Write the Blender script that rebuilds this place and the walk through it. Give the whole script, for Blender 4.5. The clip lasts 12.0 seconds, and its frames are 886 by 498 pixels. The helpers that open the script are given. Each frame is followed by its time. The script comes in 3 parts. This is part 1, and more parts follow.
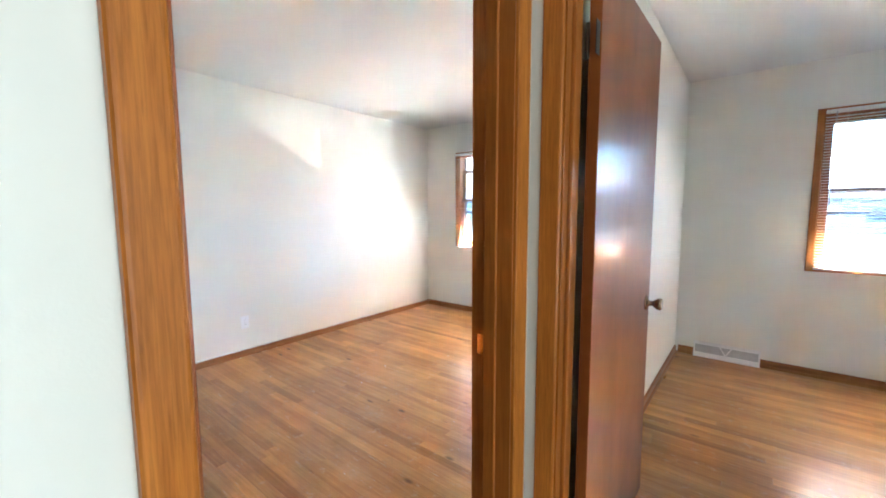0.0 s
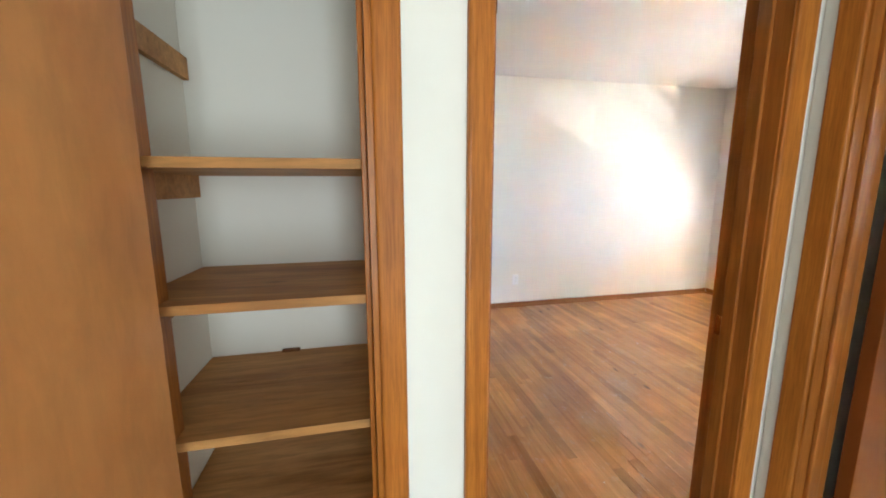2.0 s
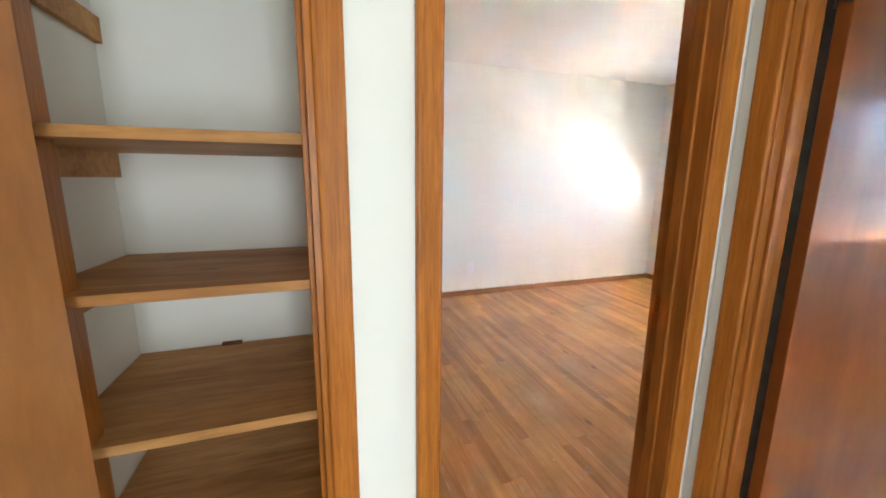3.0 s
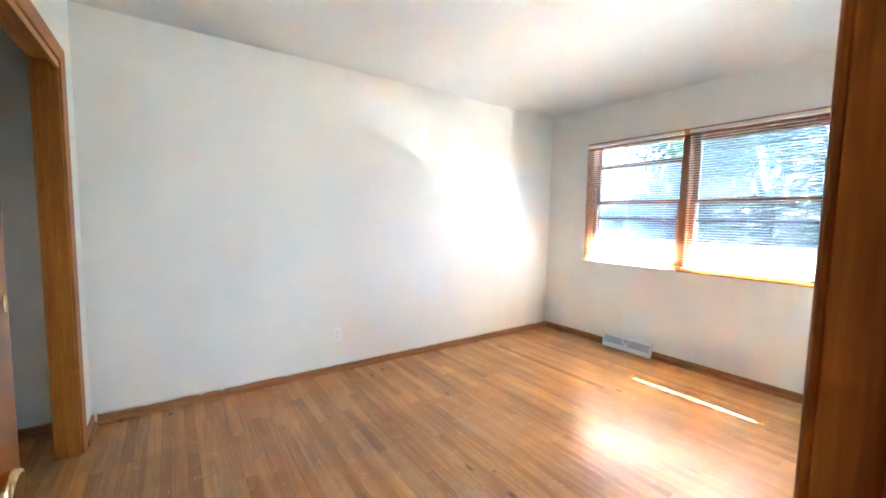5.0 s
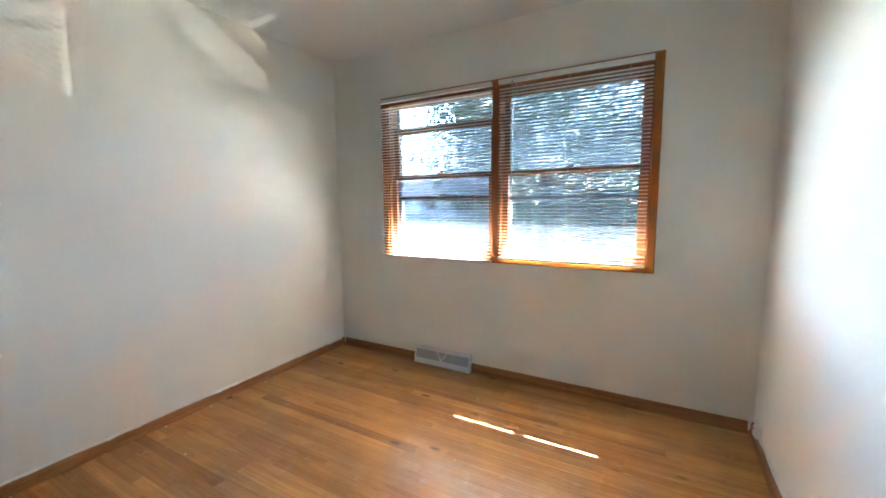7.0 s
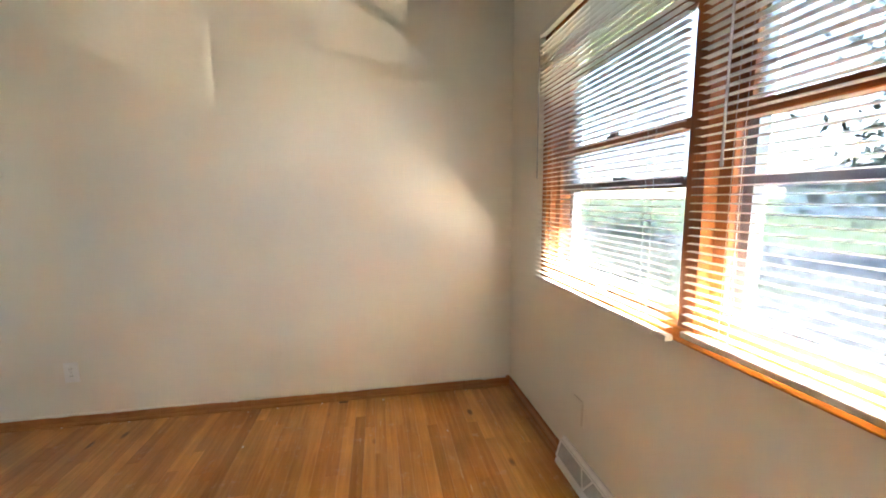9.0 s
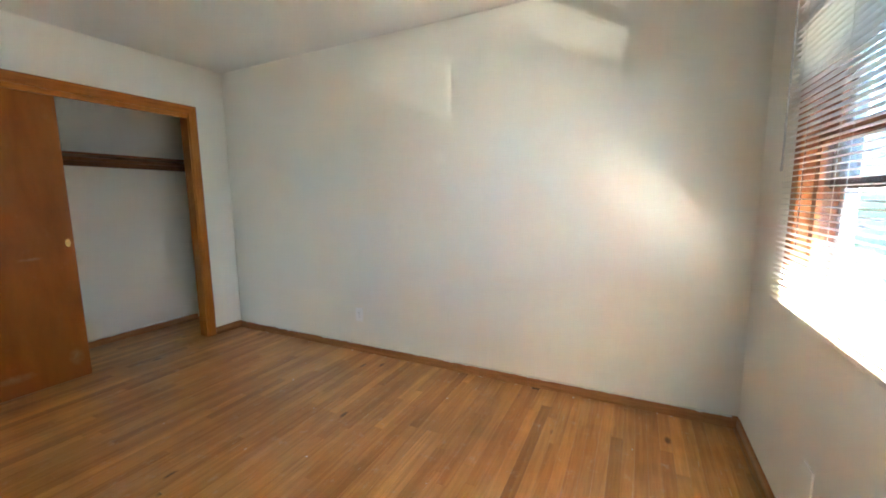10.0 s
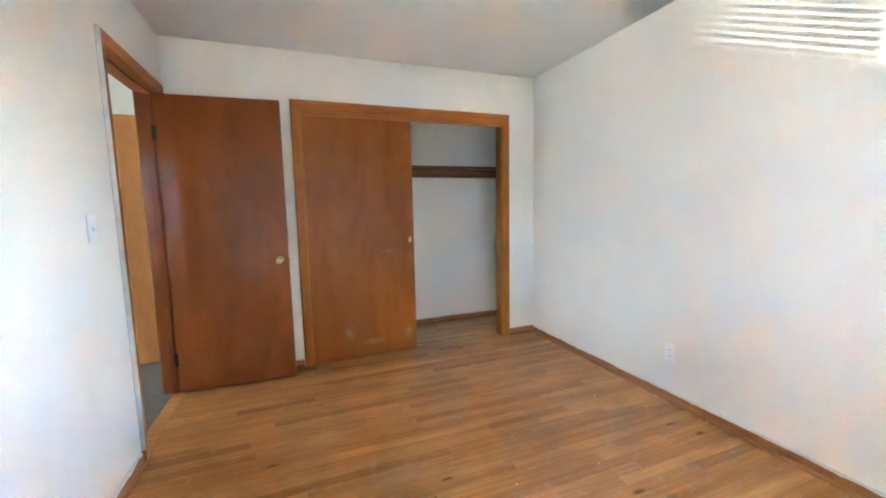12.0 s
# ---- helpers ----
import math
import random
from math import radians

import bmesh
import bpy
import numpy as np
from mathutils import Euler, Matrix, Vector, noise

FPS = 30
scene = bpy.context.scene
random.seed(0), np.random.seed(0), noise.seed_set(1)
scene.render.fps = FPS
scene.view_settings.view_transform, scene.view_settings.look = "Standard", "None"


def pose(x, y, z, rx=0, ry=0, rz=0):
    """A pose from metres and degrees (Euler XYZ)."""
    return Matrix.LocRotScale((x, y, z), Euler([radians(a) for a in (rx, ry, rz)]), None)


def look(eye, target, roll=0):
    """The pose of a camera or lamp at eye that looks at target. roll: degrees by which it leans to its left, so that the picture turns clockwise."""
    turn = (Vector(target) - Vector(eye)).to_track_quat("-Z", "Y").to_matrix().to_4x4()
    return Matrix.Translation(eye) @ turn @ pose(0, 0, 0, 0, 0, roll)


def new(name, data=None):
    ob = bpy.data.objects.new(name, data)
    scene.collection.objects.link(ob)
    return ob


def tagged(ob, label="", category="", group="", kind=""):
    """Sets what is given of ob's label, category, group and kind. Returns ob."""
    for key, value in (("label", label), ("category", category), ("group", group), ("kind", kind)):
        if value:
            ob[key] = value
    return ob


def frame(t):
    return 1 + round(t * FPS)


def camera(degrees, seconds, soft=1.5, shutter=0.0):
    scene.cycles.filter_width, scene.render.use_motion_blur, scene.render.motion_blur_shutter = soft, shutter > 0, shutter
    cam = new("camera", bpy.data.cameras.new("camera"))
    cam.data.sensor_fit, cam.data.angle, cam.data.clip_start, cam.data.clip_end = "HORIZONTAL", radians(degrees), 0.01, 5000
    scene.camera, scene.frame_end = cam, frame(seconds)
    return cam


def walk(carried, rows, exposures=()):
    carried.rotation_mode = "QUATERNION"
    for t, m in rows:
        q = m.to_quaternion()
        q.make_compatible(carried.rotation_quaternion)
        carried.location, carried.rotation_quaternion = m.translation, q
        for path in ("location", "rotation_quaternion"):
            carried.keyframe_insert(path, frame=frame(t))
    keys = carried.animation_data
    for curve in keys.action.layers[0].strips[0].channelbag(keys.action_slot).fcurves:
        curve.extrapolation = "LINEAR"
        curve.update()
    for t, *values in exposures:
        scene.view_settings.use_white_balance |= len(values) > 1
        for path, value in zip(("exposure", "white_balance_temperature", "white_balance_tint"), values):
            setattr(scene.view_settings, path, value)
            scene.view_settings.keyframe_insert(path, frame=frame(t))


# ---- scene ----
cam = camera(97.8, 12.0, soft=1.8)
PATH = [
    (0, (3.605, -0.051, 1.322), (2.361, 1.503, 1.129), -0.2),
    (0.5, (3.505, 0.04, 1.324), (2.142, 1.494, 1.158), -0.6),
    (1, (3.616, 0.099, 1.34), (1.998, 1.263, 1.183), -0.6),
    (1.5, (3.774, -0.066, 1.374), (1.929, 0.679, 1.172), -0.7),
    (2, (3.915, -0.188, 1.357), (1.991, 0.247, 1.029), -0.1),
    (2.5, (3.967, -0.228, 1.331), (2.055, 0.173, 0.903), 0.6),
    (3, (3.896, -0.167, 1.334), (2.042, 0.481, 0.958), 0.6),
    (3.2, (3.847, -0.099, 1.331), (2.019, 0.644, 1.006), 0.4),
    (4.8, (3.136, 0.363, 1.28), (1.483, 1.48, 1.133), 0.6),
    (5, (3.046, 0.43, 1.289), (1.416, 1.578, 1.126), 1.0),
    (5.5, (2.801, 0.566, 1.253), (1.371, 1.951, 1.06), 0.9),
    (6, (2.609, 0.746, 1.265), (1.475, 2.378, 1.037), -0.4),
    (6.5, (2.486, 1.082, 1.241), (1.54, 2.829, 1.003), -0.8),
    (6.7, (2.471, 1.269, 1.253), (1.539, 3.023, 1.018), -0.7),
    (8.3, (2.446, 2.78, 1.279), (0.813, 3.906, 1.025), -0.2),
    (8.5, (2.463, 2.942, 1.27), (0.709, 3.868, 1.01), -0.6),
    (9, (2.401, 3.251, 1.261), (0.445, 3.581, 1.006), -0.6),
    (9.5, (2.376, 3.429, 1.251), (0.421, 3.087, 1.006), -0.7),
    (10, (2.486, 3.556, 1.276), (0.714, 2.668, 1.011), -0.7),
    (10.5, (2.538, 3.609, 1.272), (1.027, 2.326, 1.008), -0.7),
    (11, (2.518, 3.616, 1.248), (1.274, 2.069, 1.005), -1.2),
    (11.5, (2.418, 3.5, 1.254), (1.437, 1.773, 1.018), -1.1),
    (12, (2.177, 3.225, 1.264), (1.47, 1.367, 1.048), -1.2),
]
EXPO = ((0.0, 8.15, 5550, 9), (1.0, 8.09, 5650, 3), (2.0, 8.14, 5900, 12), (3.2, 8.18, 5900, 13), (4.8, 8.25, 5700, 9), (5.5, 7.85, 5450, 5), (6.0, 7.43, 5500, 4),
        (6.7, 7.12, 5550, 3), (8.3, 6.87, 7700, 14), (9.0, 6.94, 7600, 11), (9.5, 6.95, 6900, 5), (10.0, 7.23, 6200, 4), (10.5, 7.63, 5700, 5), (11.0, 7.8, 5650, 4), (12.0, 8.07, 5650, 8))
walk(cam, [(t, look(e, a, r)) for t, e, a, r in PATH], EXPO)

# ---- light ----
W, L, TILT = 2.97, 4.109, 0.0
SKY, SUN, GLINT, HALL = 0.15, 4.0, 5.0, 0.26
world = bpy.data.worlds.new("sky")
scene.world = world
world.use_nodes = True
wn = world.node_tree
sky = wn.nodes.new("ShaderNodeTexSky")
sky.sky_type, sky.sun_disc = "NISHITA", False
sky.sun_elevation, sky.sun_rotation = radians(56), radians(8.7)
wn.links.new(sky.outputs[0], wn.nodes["Background"].inputs[0])
wn.nodes["Background"].inputs[1].default_value = SKY
sun = new("sun", bpy.data.lights.new("sun", "SUN"))
sun.data.energy, sun.data.angle, sun.data.color = SUN, radians(0.5), (1.0, 0.95, 0.87)
sun.matrix_basis = look((2.9, 4.12 + 5.9, 8.8), (2.0, 4.12, 0))


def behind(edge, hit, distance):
    """The point outside, traced back from the west wall past the window's edge."""
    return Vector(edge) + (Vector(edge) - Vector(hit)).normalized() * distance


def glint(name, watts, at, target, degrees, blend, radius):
    """Spot lamp added in place of sunlight bounced off something unseen outside."""
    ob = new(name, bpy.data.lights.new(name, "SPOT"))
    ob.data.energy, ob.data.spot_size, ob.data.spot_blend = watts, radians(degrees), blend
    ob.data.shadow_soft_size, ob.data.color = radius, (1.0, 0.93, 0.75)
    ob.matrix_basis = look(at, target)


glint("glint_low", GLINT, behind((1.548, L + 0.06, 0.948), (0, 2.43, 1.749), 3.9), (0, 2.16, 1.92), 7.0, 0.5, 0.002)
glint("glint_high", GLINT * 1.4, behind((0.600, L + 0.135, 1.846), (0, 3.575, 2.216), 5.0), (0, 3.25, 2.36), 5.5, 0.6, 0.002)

# added lamp filling a made-up doorway; stands in for daylight from unseen rooms
hall_fill = new("hall_fill_lamp", bpy.data.lights.new("hall_fill_lamp", "AREA"))
hall_fill.data.shape, hall_fill.data.size, hall_fill.data.size_y = "RECTANGLE", 0.78, 1.95
hall_fill.data.energy, hall_fill.data.color = HALL, (0.90, 1.0, 0.95)
hall_fill.matrix_basis = look((7.06, 0.20, 1.02), (3.0, 0.20, 1.02))


# ---- materials ----
def material(name, rough=0.5, metal=0.0):
    m = bpy.data.materials.new(name)
    m.use_nodes = True
    b = m.node_tree.nodes["Principled BSDF"]
    b.inputs["Roughness"].default_value, b.inputs["Metallic"].default_value = rough, metal
    return m, m.node_tree, b


def node(tree, kind, **values):
    n = tree.nodes.new(kind)
    for key, value in values.items():
        n.inputs[key.replace("_", " ")].default_value = value
    return n


def ramp(tree, source, stops):
    n = tree.nodes.new("ShaderNodeValToRGB")
    while len(n.color_ramp.elements) < len(stops):
        n.color_ramp.elements.new(0.5)
    for e, (at, c) in zip(n.color_ramp.elements, stops):
        e.position, e.color = at, (*c, 1)
    tree.links.new(source, n.inputs[0])
    return n.outputs[0]


def mix(tree, fac, a, b, how="MIX"):
    n = tree.nodes.new("ShaderNodeMix")
    n.data_type, n.blend_type = "RGBA", how
    for socket, value in ((n.inputs[0], fac), (n.inputs[6], a), (n.inputs[7], b)):
        if hasattr(value, "links"):
            tree.links.new(value, socket)
        elif isinstance(value, tuple):
            socket.default_value = (*value, 1)
        else:
            socket.default_value = value
    return n.outputs[2]


def bump(tree, shader, height, strength, distance):
    n = tree.nodes.new("ShaderNodeBump")
    n.inputs["Strength"].default_value, n.inputs["Distance"].default_value = strength, distance
    tree.links.new(height, n.inputs["Height"])
    tree.links.new(n.outputs[0], shader.inputs["Normal"])


def plain(name, colour, rough=0.5, metal=0.0, vary=0.06, scale=30.0, relief=0.05):
    """One colour with slight mottling and fine relief."""
    m, t, b = material(name, rough, metal)
    where = t.nodes.new("ShaderNodeNewGeometry")
    fine = node(t, "ShaderNodeTexNoise", Scale=scale, Detail=5.0)
    wide = node(t, "ShaderNodeTexNoise", Scale=scale / 14, Detail=3.0)
    t.links.new(where.outputs["Position"], fine.inputs["Vector"])
    t.links.new(where.outputs["Position"], wide.inputs["Vector"])
    dark = tuple(c * (1 - 2 * vary) for c in colour)
    one = ramp(t, fine.outputs["Fac"], ((0.3, dark), (0.7, colour)))
    two = ramp(t, wide.outputs["Fac"], ((0.3, (1 - vary,) * 3), (0.7, (1, 1, 1))))
    t.links.new(mix(t, 1.0, one, two, "MULTIPLY"), b.inputs["Base Color"])
    bump(t, b, fine.outputs["Fac"], relief, 0.004)
    return m


def wood(name, dark, mid, light, axis="z", rough=0.35, stretch=14.0, scale=3.2, wear=0.0, coat=0.0, pore=0.5, pieces=False, knots=0.0, scratches=0.0, marks=()):
    """Stained and varnished timber with grain along one axis."""
    m, t, b = material(name, rough)
    tc = t.nodes.new("ShaderNodeTexCoord")
    info = t.nodes.new("ShaderNodeObjectInfo")
    shift = t.nodes.new("ShaderNodeVectorMath")
    shift.operation = "MULTIPLY_ADD"
    t.links.new(info.outputs["Random"], shift.inputs[0])
    shift.inputs[1].default_value = (37.0, 53.0, 71.0) if pieces else (3.0, 5.0, 7.0)
    t.links.new(tc.outputs["Object"], shift.inputs[2])
    squash = t.nodes.new("ShaderNodeMapping")
    squash.inputs["Scale"].default_value = tuple(1.0 if a == axis else stretch for a in "xyz")
    t.links.new(shift.outputs[0], squash.inputs[0])
    band = node(t, "ShaderNodeTexNoise", Scale=scale * 0.55, Detail=4.0, Distortion=1.4)
    grain = node(t, "ShaderNodeTexNoise", Scale=scale * 4, Detail=8.0, Roughness=0.65, Distortion=0.4)
    for n in (band, grain):
        t.links.new(squash.outputs[0], n.inputs["Vector"])
    base = ramp(t, band.outputs["Fac"], ((0.28, dark), (0.5, mid), (0.74, light)))
    lines = ramp(t, grain.outputs["Fac"], ((0.35, (1 - pore,) * 3), (0.6, (1, 1, 1))))
    colour = mix(t, 0.75, base, lines, "MULTIPLY")
    if pieces:
        tone = ramp(t, info.outputs["Random"], ((0.0, (0.68, 0.61, 0.54)), (0.12, (0.84, 0.79, 0.72)), (0.35, (0.95, 0.90, 0.83)), (0.6, (0.98, 0.99, 0.98)), (0.85, (1.08, 1.06, 1.02)), (1.0, (1.22, 1.23, 1.19))))
        colour = mix(t, 1.0, colour, tone, "MULTIPLY")
    where = t.nodes.new("ShaderNodeNewGeometry")
    blotch = node(t, "ShaderNodeTexNoise", Scale=2.3, Detail=6.0, Roughness=0.6)
    t.links.new(where.outputs["Position"], blotch.inputs["Vector"])
    scuffs = ramp(t, blotch.outputs["Fac"], ((0.42, (0.72, 0.70, 0.68)), (0.58, (1, 1, 1))))
    colour = mix(t, 0.6 if pieces else 0.3, colour, scuffs, "MULTIPLY")
    if wear:
        spots = node(t, "ShaderNodeTexNoise", Scale=13.0, Detail=8.0, Roughness=0.7)
        t.links.new(where.outputs["Position"], spots.inputs["Vector"])
        bare = node(t, "ShaderNodeMapRange", From_Min=0.58, From_Max=0.75, To_Min=0.0, To_Max=wear)
        t.links.new(spots.outputs["Fac"], bare.inputs["Value"])
        colour = mix(t, bare.outputs[0], colour, (0.62, 0.52, 0.42))
    if knots:
        oval = t.nodes.new("ShaderNodeMapping")
        oval.inputs["Scale"].default_value = tuple(4.0 if a == axis else 9.0 for a in "xyz")
        t.links.new(shift.outputs[0], oval.inputs[0])
        cell = node(t, "ShaderNodeTexVoronoi", Scale=1.0)
        t.links.new(oval.outputs[0], cell.inputs["Vector"])
        spot = node(t, "ShaderNodeMapRange", From_Min=0.07, From_Max=0.17, To_Min=knots, To_Max=0.0)
        t.links.new(cell.outputs["Distance"], spot.inputs["Value"])
        pick = t.nodes.new("ShaderNodeSeparateColor")
        t.links.new(cell.outputs["Color"], pick.inputs[0])
        rare = node(t, "ShaderNodeMath")
        rare.operation = "GREATER_THAN"
        rare.inputs[1].default_value = 0.8
        t.links.new(pick.outputs[0], rare.inputs[0])
        some = node(t, "ShaderNodeMath")
        some.operation = "MULTIPLY"
        t.links.new(rare.outputs[0], some.inputs[0])
        t.links.new(spot.outputs[0], some.inputs[1])
        colour = mix(t, some.outputs[0], colour, (0.085, 0.035, 0.012))
    if scratches:
        for turn, size in ((0.5, 5.0), (2.1, 7.0)):
            skew = t.nodes.new("ShaderNodeMapping")
            skew.inputs["Rotation"].default_value = (turn if axis == "z" else 0.0, 0.0, turn)
            skew.inputs["Scale"].default_value = (1.0, 16.0, 1.0)
            t.links.new(where.outputs["Position"], skew.inputs[0])
            thin = node(t, "ShaderNodeTexNoise", Scale=size, Detail=3.0, Roughness=0.5, Distortion=0.3)
            t.links.new(skew.outputs[0], thin.inputs["Vector"])
            line = node(t, "ShaderNodeMapRange", From_Min=0.70, From_Max=0.76, To_Min=0.0, To_Max=scratches)
            t.links.new(thin.outputs["Fac"], line.inputs["Value"])
            colour = mix(t, line.outputs[0], colour, (0.66, 0.56, 0.44))
    for at, size in marks:
        frame_of = t.nodes.new("ShaderNodeMapping")
        frame_of.vector_type = "TEXTURE"
        frame_of.inputs["Location"].default_value, frame_of.inputs["Scale"].default_value = at, size
        t.links.new(where.outputs["Position"], frame_of.inputs[0])
        ball = t.nodes.new("ShaderNodeTexGradient")
        ball.gradient_type = "SPHERICAL"
        t.links.new(frame_of.outputs[0], ball.inputs[0])
        rub = node(t, "ShaderNodeTexNoise", Scale=26.0, Detail=6.0, Roughness=0.7)
        t.links.new(where.outputs["Position"], rub.inputs["Vector"])
        both = node(t, "ShaderNodeMath")
        both.operation = "MULTIPLY"
        t.links.new(ball.outputs["Fac"], both.inputs[0])
        t.links.new(rub.outputs["Fac"], both.inputs[1])
        pale = node(t, "ShaderNodeMapRange", From_Min=0.16, From_Max=0.50, To_Min=0.0, To_Max=0.24)
        t.links.new(both.outputs[0], pale.inputs["Value"])
        colour = mix(t, pale.outputs[0], colour, (0.60, 0.45, 0.32))
    t.links.new(colour, b.inputs["Base Color"])
    dull = node(t, "ShaderNodeMapRange", To_Min=rough + 0.12, To_Max=rough - 0.02)
    t.links.new(blotch.outputs["Fac"], dull.inputs["Value"])
    t.links.new(dull.outputs[0], b.inputs["Roughness"])
    b.inputs["Specular IOR Level"].default_value = 0.24
    b.inputs["Coat Weight"].default_value, b.inputs["Coat Roughness"].default_value = coat, 0.24 if pieces else 0.11
    bump(t, b, grain.outputs["Fac"], 0.12, 0.002)
    return m


def wall_paint():
    """Rolled eggshell paint over plaster, with faint roller texture."""
    m, t, b = material("wall_paint", 0.5)
    where = t.nodes.new("ShaderNodeNewGeometry")
    fine = node(t, "ShaderNodeTexNoise", Scale=220.0, Detail=3.0)
    wide = node(t, "ShaderNodeTexNoise", Scale=1.6, Detail=5.0)
    for n in (fine, wide):
        t.links.new(where.outputs["Position"], n.inputs["Vector"])
    t.links.new(ramp(t, wide.outputs["Fac"], ((0.3, (0.865, 0.832, 0.762)), (0.7, (0.892, 0.862, 0.795)))), b.inputs["Base Color"])
    rough = ramp(t, wide.outputs["Fac"], ((0.3, (0.54,) * 3), (0.7, (0.66,) * 3)))
    t.links.new(rough, b.inputs["Roughness"])
    b.inputs["Specular IOR Level"].default_value = 0.16
    both = mix(t, 0.6, fine.outputs["Fac"], wide.outputs["Fac"])
    bump(t, b, both, 0.10, 0.003)
    return m


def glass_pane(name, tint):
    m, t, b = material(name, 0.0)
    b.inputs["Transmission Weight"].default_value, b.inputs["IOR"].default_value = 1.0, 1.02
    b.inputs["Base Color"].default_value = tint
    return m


PAINT = wall_paint()
CEIL = plain("ceiling_paint", (0.80, 0.775, 0.74), 0.8, 0, 0.015, 60, 0.06)
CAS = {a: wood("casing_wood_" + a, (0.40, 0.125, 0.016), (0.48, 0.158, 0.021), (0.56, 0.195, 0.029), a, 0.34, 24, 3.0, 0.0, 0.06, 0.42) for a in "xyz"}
# Darker copy of the casing wood; doorway shade is put into its colour.
JAMB = {a: wood("shaded_trim_wood_" + a, (0.30, 0.090, 0.013), (0.385, 0.122, 0.019), (0.465, 0.158, 0.027), a, 0.28, 22, 2.2, 0.0, 0.35, 0.28) for a in "xyz"}
BASE = {a: wood("baseboard_wood_" + a, (0.28, 0.105, 0.032), (0.38, 0.155, 0.050), (0.47, 0.205, 0.072), a, 0.38, 16, 2.6, 0.15, 0.1, 0.3) for a in "xy"}
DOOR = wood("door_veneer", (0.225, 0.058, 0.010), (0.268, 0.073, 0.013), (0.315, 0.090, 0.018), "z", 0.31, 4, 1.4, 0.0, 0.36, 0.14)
PINE = wood("linen_door_veneer", (0.60, 0.235, 0.066), (0.69, 0.290, 0.088), (0.77, 0.35, 0.112), "z", 0.34, 3, 1.2, 0.0, 0.1, 0.2)
SLIDE = wood("sliding_door_veneer", (0.30, 0.085, 0.011), (0.36, 0.108, 0.015), (0.41, 0.130, 0.019), "z", 0.31, 4, 1.4, 0.05, 0.14, 0.12, False, 0.0, 0.0,
             (((1.29, -0.014, 0.17), (0.07, 0.1, 0.10)), ((1.80, -0.014, 0.22), (0.09, 0.1, 0.12)), ((1.60, -0.014, 0.13), (0.16, 0.1, 0.05)), ((1.45, -0.014, 0.90), (0.10, 0.1, 0.02))))
SHELF = wood("shelf_pine", (0.40, 0.165, 0.047), (0.57, 0.275, 0.085), (0.67, 0.35, 0.12), "y", 0.5, 9, 1.5, 0.0, 0.0, 0.4, False, 0.8)
OAK = wood("oak_strip", (0.50, 0.205, 0.054), (0.60, 0.265, 0.078), (0.70, 0.330, 0.110), "x", 0.28, 20, 2.4, 0.45, 0.48, 0.18, True, 0.8, 0.6,
           (((1.75, 1.55, 0.0), (0.30, 0.16, 0.2)), ((2.1, 1.1, 0.0), (0.2, 0.12, 0.2)), ((1.3, 1.9, 0.0), (0.22, 0.10, 0.2)), ((2.3, 2.0, 0.0), (0.18, 0.14, 0.2))))
ROD = wood("rod_wood", (0.16, 0.06, 0.02), (0.22, 0.085, 0.028), (0.28, 0.11, 0.04), "x", 0.5)
SASH = {a: wood("sash_wood_" + a, (0.21, 0.070, 0.022), (0.28, 0.097, 0.030), (0.35, 0.128, 0.041), a, 0.4, 16, 2.6, 0.0, 0.1, 0.3) for a in "xyz"}
GAP = plain("joint_dirt", (0.15, 0.066, 0.022), 0.8, 0, 0.1, 80)
CARPET = plain("carpet_pile", (0.30, 0.28, 0.26), 0.95, 0, 0.25, 420, 0.8)
BRASS = plain("brass", (0.90, 0.68, 0.32), 0.16, 1.0, 0.08, 40, 0.02)
BRONZE = plain("aged_bronze", (0.34, 0.22, 0.12), 0.25, 1.0, 0.12, 40, 0.02)
DARKM = plain("aged_hinge_metal", (0.10, 0.075, 0.055), 0.45, 0.8, 0.2, 60)
PLATE = plain("white_plastic", (0.93, 0.93, 0.93), 0.35, 0, 0.02, 40, 0.01)
SLOT = plain("dark_slot", (0.03, 0.03, 0.03), 0.6)
GRILLE = plain("register_enamel", (0.90, 0.90, 0.90), 0.4, 0, 0.04, 40)
MESH = plain("register_louvre", (0.62, 0.63, 0.64), 0.5, 0.0, 0.15, 300, 0.3)
SLAT = plain("blind_vinyl", (0.80, 0.775, 0.73), 0.35, 0, 0.02, 60, 0.01)
CORD = plain("blind_cord", (0.8, 0.78, 0.74), 0.8)
WAND = plain("clear_wand", (0.55, 0.55, 0.56), 0.2)
ALU = plain("storm_aluminium", (0.55, 0.57, 0.60), 0.4, 0.6, 0.05)
# Glass darkened so the bright outdoors looks dimmer; daylight still enters in full.
STORM = glass_pane("dimming_storm_glass", (0.075, 0.080, 0.088, 1))


def hazed(name, amount):
    """Old window glass tinted to dim the view, with painted pale blue haze."""
    m = glass_pane(name, (0.42, 0.45, 0.49, 1))
    t = m.node_tree
    veil = t.nodes.new("ShaderNodeBsdfTranslucent")
    veil.inputs[0].default_value = (0.74, 0.87, 1.0, 1)
    haze_mix = t.nodes.new("ShaderNodeMixShader")
    haze_mix.inputs[0].default_value = amount
    t.links.new(t.nodes["Principled BSDF"].outputs[0], haze_mix.inputs[1])
    t.links.new(veil.outputs[0], haze_mix.inputs[2])
    t.links.new(haze_mix.outputs[0], t.nodes["Material Output"].inputs[0])
    return m


